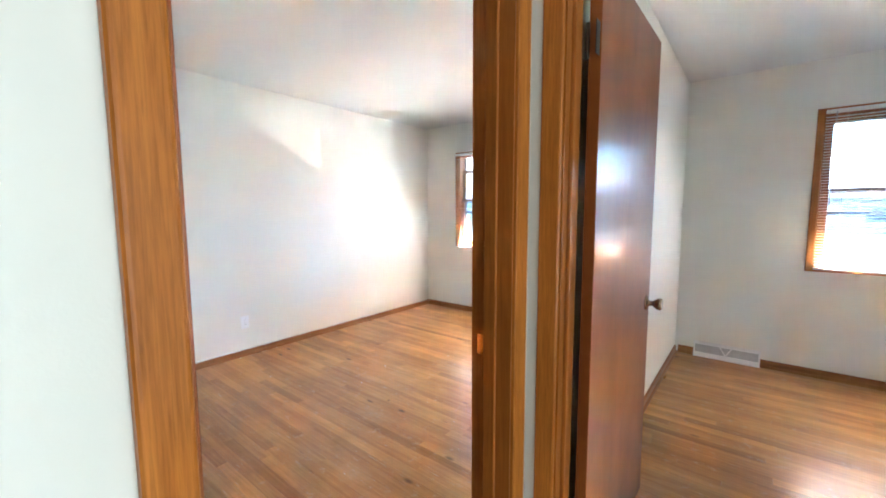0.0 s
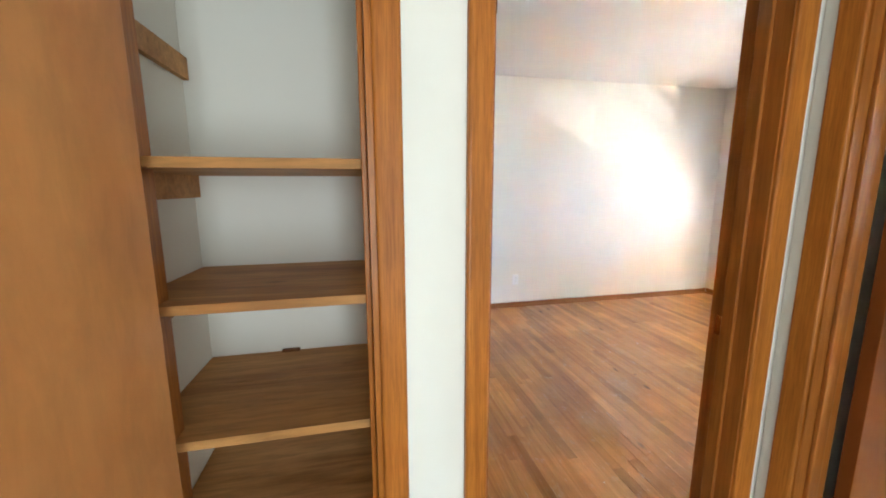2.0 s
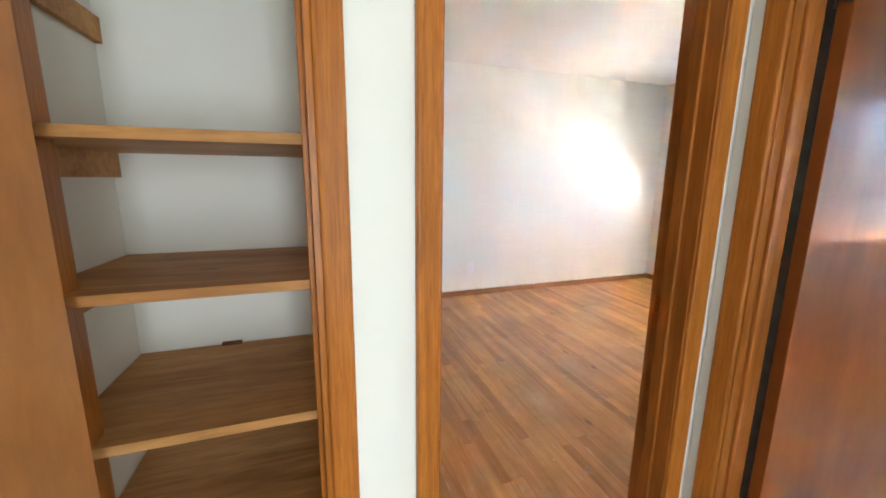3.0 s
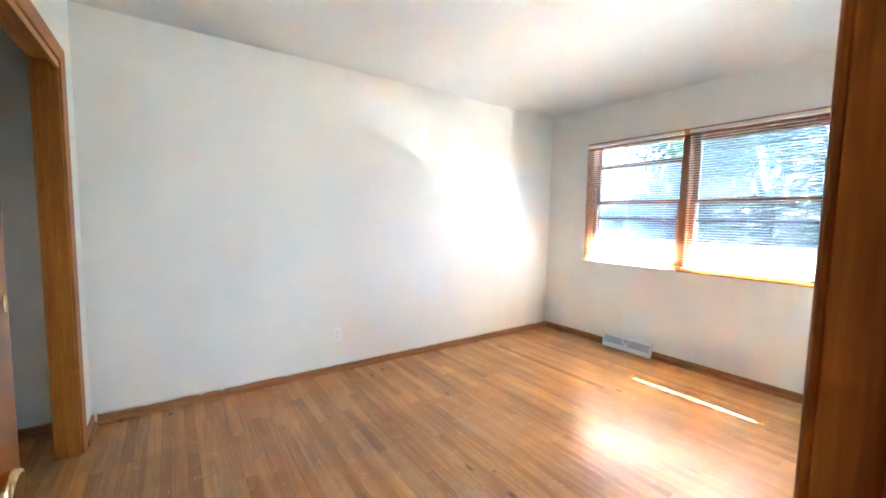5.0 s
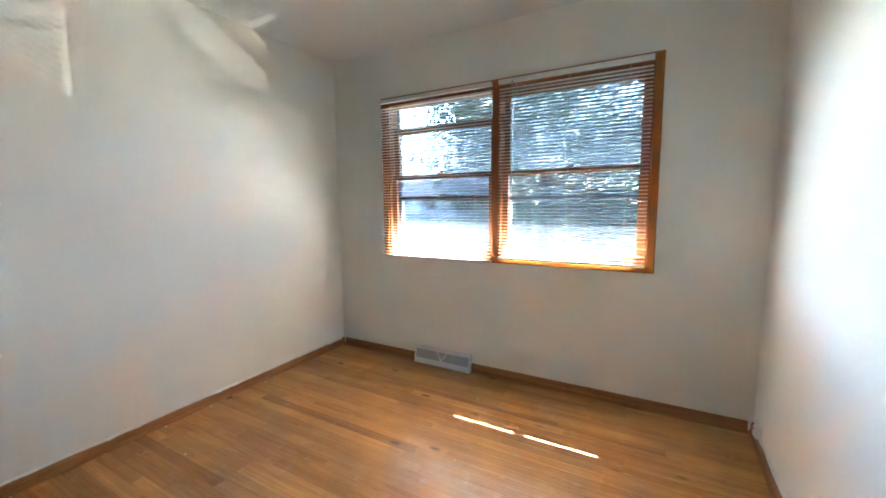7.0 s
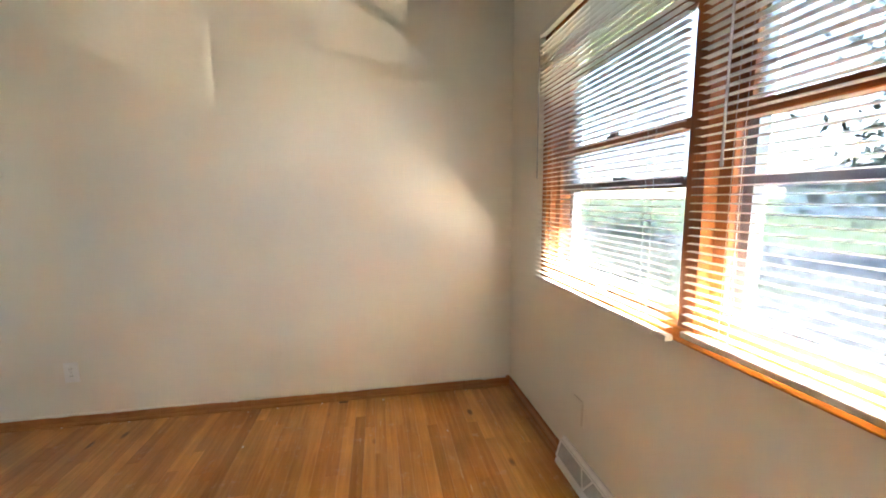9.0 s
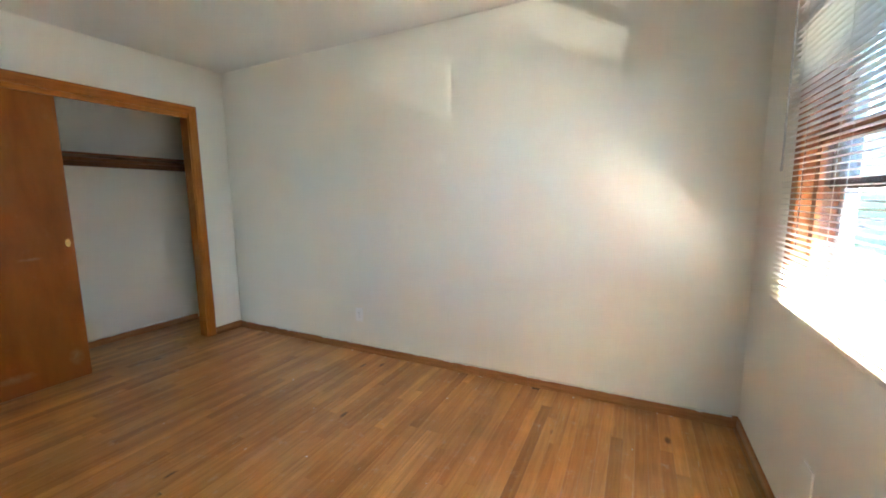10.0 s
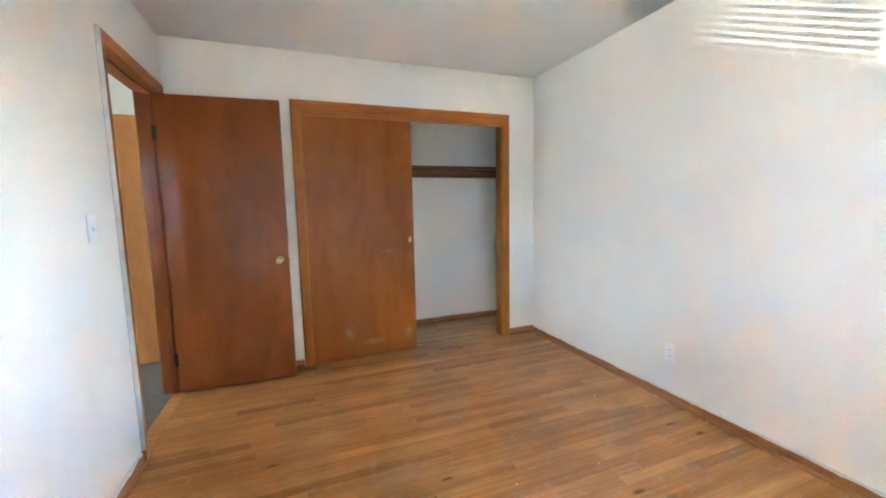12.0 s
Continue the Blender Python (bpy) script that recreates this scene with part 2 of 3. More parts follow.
# Haze amount set per sash to balance the brightness of the view.
GLASS_LOW, GLASS_HIGH = hazed("lower_sash_glass", 0.0035), hazed("hazed_upper_sash_glass", 0.055)
CAULK = plain("paint_edge", (0.80, 0.79, 0.75), 0.6)
SOFFIT = plain("soffit_paint", (0.80, 0.77, 0.66), 0.7, 0, 0.04, 12)
LAWN = plain("lawn", (0.10, 0.15, 0.05), 0.9, 0, 0.3, 6, 0.5)
ROADM = plain("grey_asphalt", (0.11, 0.115, 0.125), 0.85, 0, 0.1, 8, 0.3)
SIDING = plain("house_siding", (0.74, 0.74, 0.73), 0.7, 0, 0.05, 6)
SHINGLE = plain("roof_shingle", (0.27, 0.28, 0.30), 0.85, 0, 0.25, 20, 0.4)
BARK = plain("bark", (0.12, 0.09, 0.07), 0.9, 0, 0.3, 25, 0.6)
LEAF = plain("leaf_green", (0.11, 0.16, 0.08), 0.6, 0, 0.3, 3)

# ---- shaping ----
ROOT = {}


def box(bm, x0, x1, y0, y1, z0, z1, bevel=0.0):
    r = bmesh.ops.create_cube(bm, size=1.0)
    bmesh.ops.transform(bm, verts=r["verts"], matrix=Matrix.Translation(((x0 + x1) / 2, (y0 + y1) / 2, (z0 + z1) / 2)) @ Matrix.Diagonal((x1 - x0, y1 - y0, z1 - z0, 1)))
    if bevel:
        edges = list({e for v in r["verts"] for e in v.link_edges})
        bmesh.ops.bevel(bm, geom=edges, offset=bevel, segments=2, affect="EDGES", profile=0.6)
    return bm


def boxed(*a, bevel=0.0):
    return box(bmesh.new(), *a, bevel=bevel)


def lathe(bm, profile, n=24, m=Matrix()):
    """Turn (radius, height) pairs about z."""
    rings = []
    for r, h in profile:
        rings.append([bm.verts.new(m @ Vector((r * math.cos(2 * math.pi * i / n), r * math.sin(2 * math.pi * i / n), h))) for i in range(n)])
    for a, b in zip(rings, rings[1:]):
        for i in range(n):
            f = bm.faces.new((a[i], a[(i + 1) % n], b[(i + 1) % n], b[i]))
            f.smooth = True
    bm.faces.new(rings[-1])
    bm.faces.new(rings[0][::-1])
    return bm


def prism(bm, loop0, loop1):
    """Join two like loops of points into a closed bar."""
    a = [bm.verts.new(p) for p in loop0]
    b = [bm.verts.new(p) for p in loop1]
    n = len(a)
    for i in range(n):
        bm.faces.new((a[i], a[(i + 1) % n], b[(i + 1) % n], b[i]))
    bm.faces.new(a[::-1])
    bm.faces.new(b)
    bmesh.ops.recalc_face_normals(bm, faces=bm.faces)
    return bm


def mesh_of(name, bm, mat):
    me = bpy.data.meshes.new(name)
    bm.to_mesh(me)
    bm.free()
    me.materials.append(mat)
    return me


def thing(name, m, label, category, group="", kind=""):
    ob = new(name)
    ob.empty_display_size = 0.1
    ob.matrix_basis = m
    ROOT[ob] = m
    return tagged(ob, label, category, group, kind)


def part(name, bm, mat, parent, label="", world=True):
    """One mesh under a thing; shaped in the room's own coordinates, or in those of the thing."""
    m = ROOT[parent]
    if world:
        bm.transform(m.inverted())
    ob = new(name, mesh_of(name, bm, mat))
    ob.parent = parent
    ROOT[ob] = m
    return tagged(ob, label)


def struct(name, bm, mat, label, category):
    ob = new(name, mesh_of(name, bm, mat))
    ROOT[ob] = Matrix()
    return tagged(ob, label, category, kind="structure")


def holed(u0, u1, z0, z1, holes):
    """Rectangles that fill a wall's face round its openings."""
    out, at = [], u0
    for a, b, lo, hi in sorted(holes):
        out.append((at, a, z0, z1))
        if lo > z0:
            out.append((a, b, z0, lo))
        if hi < z1:
            out.append((a, b, hi, z1))
        at = b
    out.append((at, u1, z0, z1))
    return out


H = 2.45


def wall_x(name, x0, x1, y0, y1, label, holes=()):
    bm = bmesh.new()
    for a, b, lo, hi in holed(y0, y1, 0, H, holes):
        box(bm, x0, x1, a, b, lo, hi)
    return struct(name, bm, PAINT, label, "wall")


def wall_y(name, y0, y1, x0, x1, label, holes=()):
    bm = bmesh.new()
    for a, b, lo, hi in holed(x0, x1, 0, H, holes):
        box(bm, a, b, y0, y1, lo, hi)
    return struct(name, bm, PAINT, label, "wall")


# ---- the rooms ----
WIN = (0.545, 2.415, 0.885, 2.045)
WINB = (3.985, 4.85, 0.885, 2.045)
DA = (0.092, 0.906, 0, 2.06)
wall_x("wall_west", -0.12, 0, -0.80, L, "off-white painted plaster wall with glints from two spot lamps")
wall_y("wall_north", L, L + 0.16, -0.12, 5.1, "off-white painted outer wall with the windows", (WIN, WINB))
wall_x("wall_east", W, 3.095, -0.80, L, "off-white painted partition wall with a doorway", ((-0.620, -0.140, 0, 2.06), DA))
wall_y("wall_south", -0.10, 0, 0, W, "off-white painted wall around the sliding closet", ((0.335, 2.105, 0, 2.035),))
wall_y("wall_closet_back", -0.80, -0.69, 0, W, "off-white painted closet back wall")
wall_x("wall_closet_side", 2.36, 2.512, -0.69, -0.10, "off-white painted partition between the closets")
wall_y("wall_linen_side", -0.132, -0.10, 2.512, W, "off-white painted side of the linen closet")
wall_y("wall_hall_north", 0.987, 1.10, 3.095, 7.0, "pale painted hall wall with a bedroom doorway", ((3.176, 3.984, 0, 2.06),))
wall_y("wall_hall_south", -0.84, -0.72, 3.095, 7.0, "pale painted hall wall")
# Unseen end wall; its doorway is made up to hold the hall lamp.
wall_x("wall_hall_end", 7.0, 7.12, -0.84, 1.10, "unseen pale end wall of the hall with an opening for the lamp", ((-0.20, 0.60, 0, 2.06),))
# Unseen walls added to keep the sky out behind the hall lamp.
wall_x("wall_far_room", 8.3, 8.42, -0.84, 1.10, "unseen pale wall closing off the sky behind the hall lamp")
wall_y("wall_far_room_north", 0.987, 1.10, 7.12, 8.3, "unseen pale wall closing off the sky behind the hall lamp")
wall_y("wall_far_room_south", -0.84, -0.72, 7.12, 8.3, "unseen pale wall closing off the sky behind the hall lamp")
wall_x("wall_bedroom_east", 5.0, 5.1, 1.10, L, "off-white painted bedroom wall")
struct("ceiling", box(boxed(-0.12, 7.12, -0.84, L + 0.16, H, H + 0.12), 7.12, 8.42, -0.84, 1.10, H, H + 0.12), CEIL, "matt off-white painted ceiling", "ceiling")
# Unseen overhang added here, deep enough to shade all but the lowest slats.
struct("eave", box(boxed(-0.7, 7.7, L + 0.161, L + 0.84, 2.38, 2.52), -0.7, 7.7, L + 0.841, L + 0.865, 2.33, 2.53), SOFFIT, "unseen cream roof overhang, added to shade the windows", "eave")
struct("ground", boxed(-400, 400, -400, 400, -0.75, -0.55), LAWN, "sunlit lawn outside the window", "ground")
struct("subfloor", boxed(-0.12, 8.42, -0.84, L + 0.16, -0.45, -0.021), GAP, "dark subfloor under the boards", "floor")
struct("floor_hall", boxed(3.05, 8.3, -0.72, 0.987, -0.0205, 0.002), CARPET, "grey short-pile hall carpet", "carpet")


def casing(parent, p0, p1, out, face, mat, m0, m1, w=0.057, name="casing"):
    """A mitred trim board along the inner line p0 to p1; out points away from the opening, face off the wall."""
    p0, p1, out, face = Vector(p0), Vector(p1), Vector(out), Vector(face)
    d = (p1 - p0).normalized()
    prof = ((0, 0.0), (0, 0.008), (0.002, 0.0105), (0.006, 0.012), (w - 0.007, 0.0175), (w - 0.003, 0.0168), (w, 0.014), (w, 0))
    l0 = [p0 + out * u - d * u * m0 + face * h for u, h in prof]
    l1 = [p1 + out * u + d * u * m1 + face * h for u, h in prof]
    return part(name, prism(bmesh.new(), l0, l1), mat, parent)


def surround_x(parent, x, face, y0, y1, top, w=0.057):
    """Casing of a doorway in a wall that runs north to south."""
    f = (face, 0, 0)
    casing(parent, (x, y0, 0.001), (x, y0, top), (0, -1, 0), f, CAS["z"], 0, 1, w)
    casing(parent, (x, y1, 0.001), (x, y1, top), (0, 1, 0), f, CAS["z"], 0, 1, w)
    casing(parent, (x, y0, top), (x, y1, top), (0, 0, 1), f, CAS["y"], 1, 1, w, "head_casing")


def surround_y(parent, y, face, x0, x1, top, w=0.057):
    f = (0, face, 0)
    casing(parent, (x0, y, 0.001), (x0, y, top), (-1, 0, 0), f, CAS["z"], 0, 1, w)
    casing(parent, (x1, y, 0.001), (x1, y, top), (1, 0, 0), f, CAS["z"], 0, 1, w)
    casing(parent, (x0, y, top), (x1, y, top), (0, 0, 1), f, CAS["x"], 1, 1, w, "head_casing")


# doorway of the bedroom
d1 = thing("door_frame_1", pose(3.03, 0.5, 0), "orange-brown varnished wooden door frame, worn at the strike", "door frame", kind="structure")
# South jamb and stop: reddish door veneer, darker in place of doorway shade.
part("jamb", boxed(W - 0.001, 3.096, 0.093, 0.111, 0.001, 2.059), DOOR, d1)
part("jamb", boxed(W - 0.001, 3.096, 0.887, 0.905, 0.001, 2.059), JAMB["z"], d1)
part("head_jamb", boxed(W - 0.001, 3.096, 0.1115, 0.8865, 2.041, 2.059), JAMB["y"], d1)
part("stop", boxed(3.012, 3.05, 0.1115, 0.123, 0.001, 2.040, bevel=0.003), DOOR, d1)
part("stop", boxed(3.012, 3.05, 0.875, 0.8865, 0.001, 2.040, bevel=0.003), JAMB["z"], d1)
part("head_stop", boxed(3.012, 3.05, 0.1235, 0.8745, 2.029, 2.0405, bevel=0.003), JAMB["y"], d1)
surround_x(d1, 3.0955, 1, 0.106, 0.892, 2.046)
surround_x(d1, W - 0.0005, -1, 0.106, 0.892, 2.046, 0.066)
part("strike_plate", boxed(2.985, 3.008, 0.8855, 0.8868, 0.90, 0.96), BRASS, d1, "worn brass strike plate")



def bead(parent, p0, p1, side, seed):
    """An uneven line of wall paint lapped onto a trim board's outer edge."""
    rng = random.Random(seed)
    p0, p1, side = Vector(p0), Vector(p1), Vector(side)
    n = 60
    bm = bmesh.new()
    off = Vector((-0.0205, 0, 0))
    rows = []
    for i in range(n + 1):
        p = p0.lerp(p1, i / n)
        w = 0.003 + 0.004 * rng.random() ** 2
        rows.append([bm.verts.new(q) for q in (p + off * 0.1 - side * 0.002, p + off - side * 0.001, p + off + side * w, p + off * 0.9 + side * (w + 0.001))])
    for a, c in zip(rows, rows[1:]):
        for i in range(3):
            bm.faces.new((a[i], a[i + 1], c[i + 1], c[i]))
    part("paint_edge", bm, CAULK, parent, "uneven white wall paint lapped on the trim")


bead(d1, (W - 0.0005, 0.9585, 0.07), (W - 0.0005, 0.9585, 2.11), (0, -1, 0), 4)

# doorway of the second bedroom
d2 = thing("door_frame_2", pose(3.58, 1.04, 0), "orange-brown varnished wooden door frame in the hall", "door frame", kind="structure")
part("jamb", boxed(3.177, 3.195, 0.986, 1.101, 0.001, 2.059), JAMB["z"], d2)
part("jamb", boxed(3.965, 3.983, 0.986, 1.101, 0.001, 2.059), JAMB["z"], d2)
part("head_jamb", boxed(3.1955, 3.9645, 0.986, 1.101, 2.041, 2.059), JAMB["x"], d2)
part("stop", boxed(3.1955, 3.207, 1.02, 1.058, 0.001, 2.040, bevel=0.003), JAMB["z"], d2)
part("stop", boxed(3.953, 3.9645, 1.02, 1.058, 0.001, 2.040, bevel=0.003), JAMB["z"], d2)
part("head_stop", boxed(3.2075, 3.9525, 1.02, 1.058, 2.029, 2.0405, bevel=0.003), JAMB["x"], d2)
surround_y(d2, 0.9865, -1, 3.190, 3.970, 2.046)

# linen closet frame
d3 = thing("door_frame_3", pose(3.03, -0.36, 0), "orange-brown varnished frame of the linen closet", "door frame", kind="structure")
part("jamb", boxed(W - 0.001, 3.096, -0.619, -0.601, 0.001, 2.059), CAS["z"], d3)
part("jamb", boxed(W - 0.001, 3.096, -0.159, -0.141, 0.001, 2.059), CAS["z"], d3)
part("head_jamb", boxed(W - 0.001, 3.096, -0.6005, -0.1595, 2.041, 2.059), CAS["y"], d3)
part("stop", boxed(3.045, 3.057, -0.172, -0.1595, 0.001, 2.040, bevel=0.003), CAS["z"], d3)
surround_x(d3, 3.0955, 1, -0.596, -0.146, 2.046)

# sliding closet frame
d4 = thing("door_frame_4", pose(1.22, -0.05, 0), "orange-brown varnished frame of the sliding closet", "door frame", kind="structure")
part("jamb", boxed(0.336, 0.354, -0.101, 0.001, 0.001, 2.034), CAS["z"], d4)
part("jamb", boxed(2.086, 2.104, -0.101, 0.001, 0.001, 2.034), CAS["z"], d4)
part("head_jamb", boxed(0.3545, 2.0855, -0.101, 0.001, 2.016, 2.034), CAS["x"], d4)
part("fascia", boxed(0.3545, 2.0855, -0.012, 0.006, 1.985, 2.0155, bevel=0.002), CAS["x"], d4)
surround_y(d4, 0.0005, 1, 0.345, 2.095, 2.024, 0.07)


def baseboard(a, b, out, mat):
    """Low board with a shoe moulding along a wall's foot."""
    a, b, out = Vector((*a, 0.0012)), Vector((*b, 0.0012)), Vector((*out, 0))
    prof = ((0, 0), (0.024, 0), (0.023, 0.008), (0.017, 0.015), (0.012, 0.018), (0.011, 0.050), (0.007, 0.060), (0, 0.064))
    up = Vector((0, 0, 1))
    bm = prism(bmesh.new(), [a + out * u + up * h for u, h in prof], [b + out * u + up * h for u, h in prof])
    return struct("baseboard", bm, mat, "stained wooden baseboard with shoe moulding, scuffed", "baseboard")


def paint_lap(a, b, out, seed):
    """Wall paint run unevenly onto the top of a baseboard."""
    rng = random.Random(seed)
    a, b, out, up = Vector((*a, 0.0)), Vector((*b, 0.0)), Vector((*out, 0)), Vector((0, 0, 1))
    n = int((b - a).length / 0.025)
    bm, rows, w = bmesh.new(), [], 0.0
    for i in range(n + 1):
        p = a.lerp(b, i / n)
        w = 0.7 * w + 0.3 * rng.random() ** 3
        drop = 0.0602 - 0.010 * w * (1.0 if rng.random() < 0.85 else 2.0)
        rows.append([bm.verts.new(p + out * u + up * h) for u, h in ((0.0, 0.0662), (0.0045, 0.0645), (0.0078, 0.0612), (0.0085 + (0.0605 - drop) * 0.45, drop), (0.0070, drop - 0.001))])
    for r, q in zip(rows, rows[1:]):
        for i in range(4):
            bm.faces.new((r[i], r[i + 1], q[i + 1], q[i]))
    bmesh.ops.recalc_face_normals(bm, faces=bm.faces)
    struct("paint_edge", bm, CAULK, "uneven white wall paint lapped on the baseboard", "paint edge")


paint_lap((0.0005, 0.03), (0.0005, L - 0.03), (1, 0), 21)
paint_lap((W - 0.0005, 0.97), (W - 0.0005, L - 0.03), (-1, 0), 22)
paint_lap((0.03, -0.6895), (2.33, -0.6895), (0, 1), 23)
BX, BY = BASE["x"], BASE["y"]
baseboard((0.0005, 0.026), (0.0005, L - 0.001), (1, 0), BY)
baseboard((0.026, L - 0.0005), (W - 0.026, L - 0.0005), (0, -1), BX)
baseboard((W - 0.0005, 0.962), (W - 0.0005, L - 0.001), (-1, 0), BY)
baseboard((0.001, 0.0005), (0.273, 0.0005), (0, 1), BX)
baseboard((2.168, 0.0005), (W - 0.02, 0.0005), (0, 1), BX)
baseboard((0.026, -0.6895), (2.334, -0.6895), (0, 1), BX)
baseboard((0.0005, -0.6885), (0.0005, -0.105), (1, 0), BY)
baseboard((3.0955, 1.102), (3.0955, L - 0.026), (1, 0), BY)
baseboard((3.12, L - 0.0005), (4.99, L - 0.0005), (0, -1), BX)
baseboard((3.121, -0.7195), (6.99, -0.7195), (0, 1), BX)
baseboard((4.03, 0.9865), (6.99, 0.9865), (0, -1), BX)


# ---- windows ----
def window(name, wx0, wx1, mull, label, drop=0.0):
    """Double-hung sashes in one or two bays; drop lowers the upper sash of the first bay."""
    z0, z1 = 0.885, 2.045
    w = thing(name, pose((wx0 + wx1) / 2, L + 0.05, z0), label, "window", kind="structure")
    f = (0, -1, 0)
    y = L - 0.0005
    i0, i1, b, t = wx0 + 0.006, wx1 - 0.006, z0 + 0.006, z1 - 0.006
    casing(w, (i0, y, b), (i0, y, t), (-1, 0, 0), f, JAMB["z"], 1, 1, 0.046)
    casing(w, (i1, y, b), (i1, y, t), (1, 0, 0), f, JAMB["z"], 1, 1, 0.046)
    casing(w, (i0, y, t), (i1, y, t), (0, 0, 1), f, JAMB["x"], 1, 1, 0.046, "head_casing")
    # Lighter wood stands in for sun falling on the sill casing.
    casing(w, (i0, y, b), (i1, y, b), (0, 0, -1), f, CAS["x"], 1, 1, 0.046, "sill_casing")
    part("window_frame", boxed(wx0 + 0.001, wx0 + 0.02, L - 0.001, L + 0.155, z0 + 0.001, z1 - 0.001), SASH["z"], w)
    part("window_frame", boxed(wx1 - 0.02, wx1 - 0.001, L - 0.001, L + 0.155, z0 + 0.001, z1 - 0.001), SASH["z"], w)
    part("head_frame", boxed(wx0 + 0.0205, wx1 - 0.0205, L - 0.001, L + 0.155, z1 - 0.02, z1 - 0.001), SASH["x"], w)
    part("window_sill", boxed(wx0 + 0.0205, wx1 - 0.0205, L - 0.001, L + 0.20, z0 - 0.012, z0 + 0.006), SASH["x"], w)
    spans = [(wx0 + 0.021, wx1 - 0.021)]
    if mull:
        part("mullion", boxed(mull - 0.03, mull + 0.03, L - 0.012, L + 0.155, z0 + 0.0065, z1 - 0.0205, bevel=0.003), SASH["z"], w)
        spans = [(wx0 + 0.021, mull - 0.0305), (mull + 0.0305, wx1 - 0.021)]
    for bay, (a, c) in enumerate(spans):
        low = 0.0 if bay else drop
        for lo, hi, y0 in ((z0 + 0.007, 1.487, L + 0.03), (1.455 - low, z1 - 0.021 - low, L + 0.068)):
            s = part("sash", bmesh.new(), SASH["z"], w)
            y1 = y0 + 0.034
            part("stile", boxed(a, a + 0.042, y0, y1, lo, hi, bevel=0.003), SASH["z"], s)
            part("stile", boxed(c - 0.042, c, y0, y1, lo, hi, bevel=0.003), SASH["z"], s)
            part("rail", boxed(a + 0.0425, c - 0.0425, y0, y1, lo, lo + (0.05 if lo < 1 else 0.034), bevel=0.003), SASH["x"], s)
            part("rail", boxed(a + 0.0425, c - 0.0425, y0, y1, hi - 0.034 - (0.012 if hi > 1.6 else 0), hi, bevel=0.003), SASH["x"], s)
            g = part("pane", boxed(a + 0.04, c - 0.04, y0 + 0.015, y0 + 0.019, lo + 0.03, hi - 0.03), GLASS_LOW if lo < 1 else GLASS_HIGH, s)
            g.visible_shadow = False
        mid = (a + c) / 2
        latch = boxed(mid - 0.028, mid + 0.028, L + 0.033, L + 0.06, 1.4875, 1.497, bevel=0.003)
        box(latch, mid - 0.01, mid + 0.032, L + 0.035, L + 0.05, 1.497, 1.506, bevel=0.003)
        part("latch", latch, DARKM, w, "dark sash lock")
        if low:
            part("keeper", boxed(mid - 0.03, mid + 0.03, L + 0.070, L + 0.098, 1.4895 - low, 1.503 - low, bevel=0.003), DARKM, w, "dark sash lock keeper")
        part("lift", boxed(mid - 0.035, mid + 0.035, L + 0.019, L + 0.0295, z0 + 0.012, z0 + 0.060, bevel=0.003), PLATE, w, "pale sash lift")
        for z, depth in () if low else ((1.30, 0.11),):
            part("storm_bar", boxed(a + 0.03, c - 0.03, L + depth, L + depth + 0.02, z - 0.014, z + 0.014, bevel=0.002), ALU, w, "aluminium storm window bar")
        g = part("storm_pane", boxed(a + 0.0305, c - 0.0305, L + 0.148, L + 0.151, z0 + 0.0065, z1 - 0.021), STORM, w, "storm glass tinted to dim the view outside")
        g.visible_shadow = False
        for u in (a, c - 0.03):
            part("storm_stile", boxed(u, u + 0.03, L + 0.107, L + 0.147, z0 + 0.0065, z1 - 0.021, bevel=0.002), ALU, w)
    return w


window("window_1", WIN[0], WIN[1], 1.475, "double-hung twin window in stained wood, one upper sash slipped down", 0.165)
window("window_2", WINB[0], WINB[1], None, "double-hung window in stained wood, second bedroom")


def slat_mesh(width):
    bm = bmesh.new()
    rows = []
    for i in range(5):
        u = (i / 4 - 0.5) * 0.025
        rows.append((u, 0.0022 - 14 * u * u))
    for s in (0.0, -0.0007):
        for (u, h), (v, k) in zip(rows, rows[1:]):
            q = [bm.verts.new(p) for p in ((-width / 2, u, h + s), (width / 2, u, h + s), (width / 2, v, k + s), (-width / 2, v, k + s))]
            bm.faces.new(q if s == 0 else q[::-1]).smooth = True
    bm.transform(Matrix.Rotation(radians(TILT), 4, "X"))
    return mesh_of("slat", bm, SLAT)


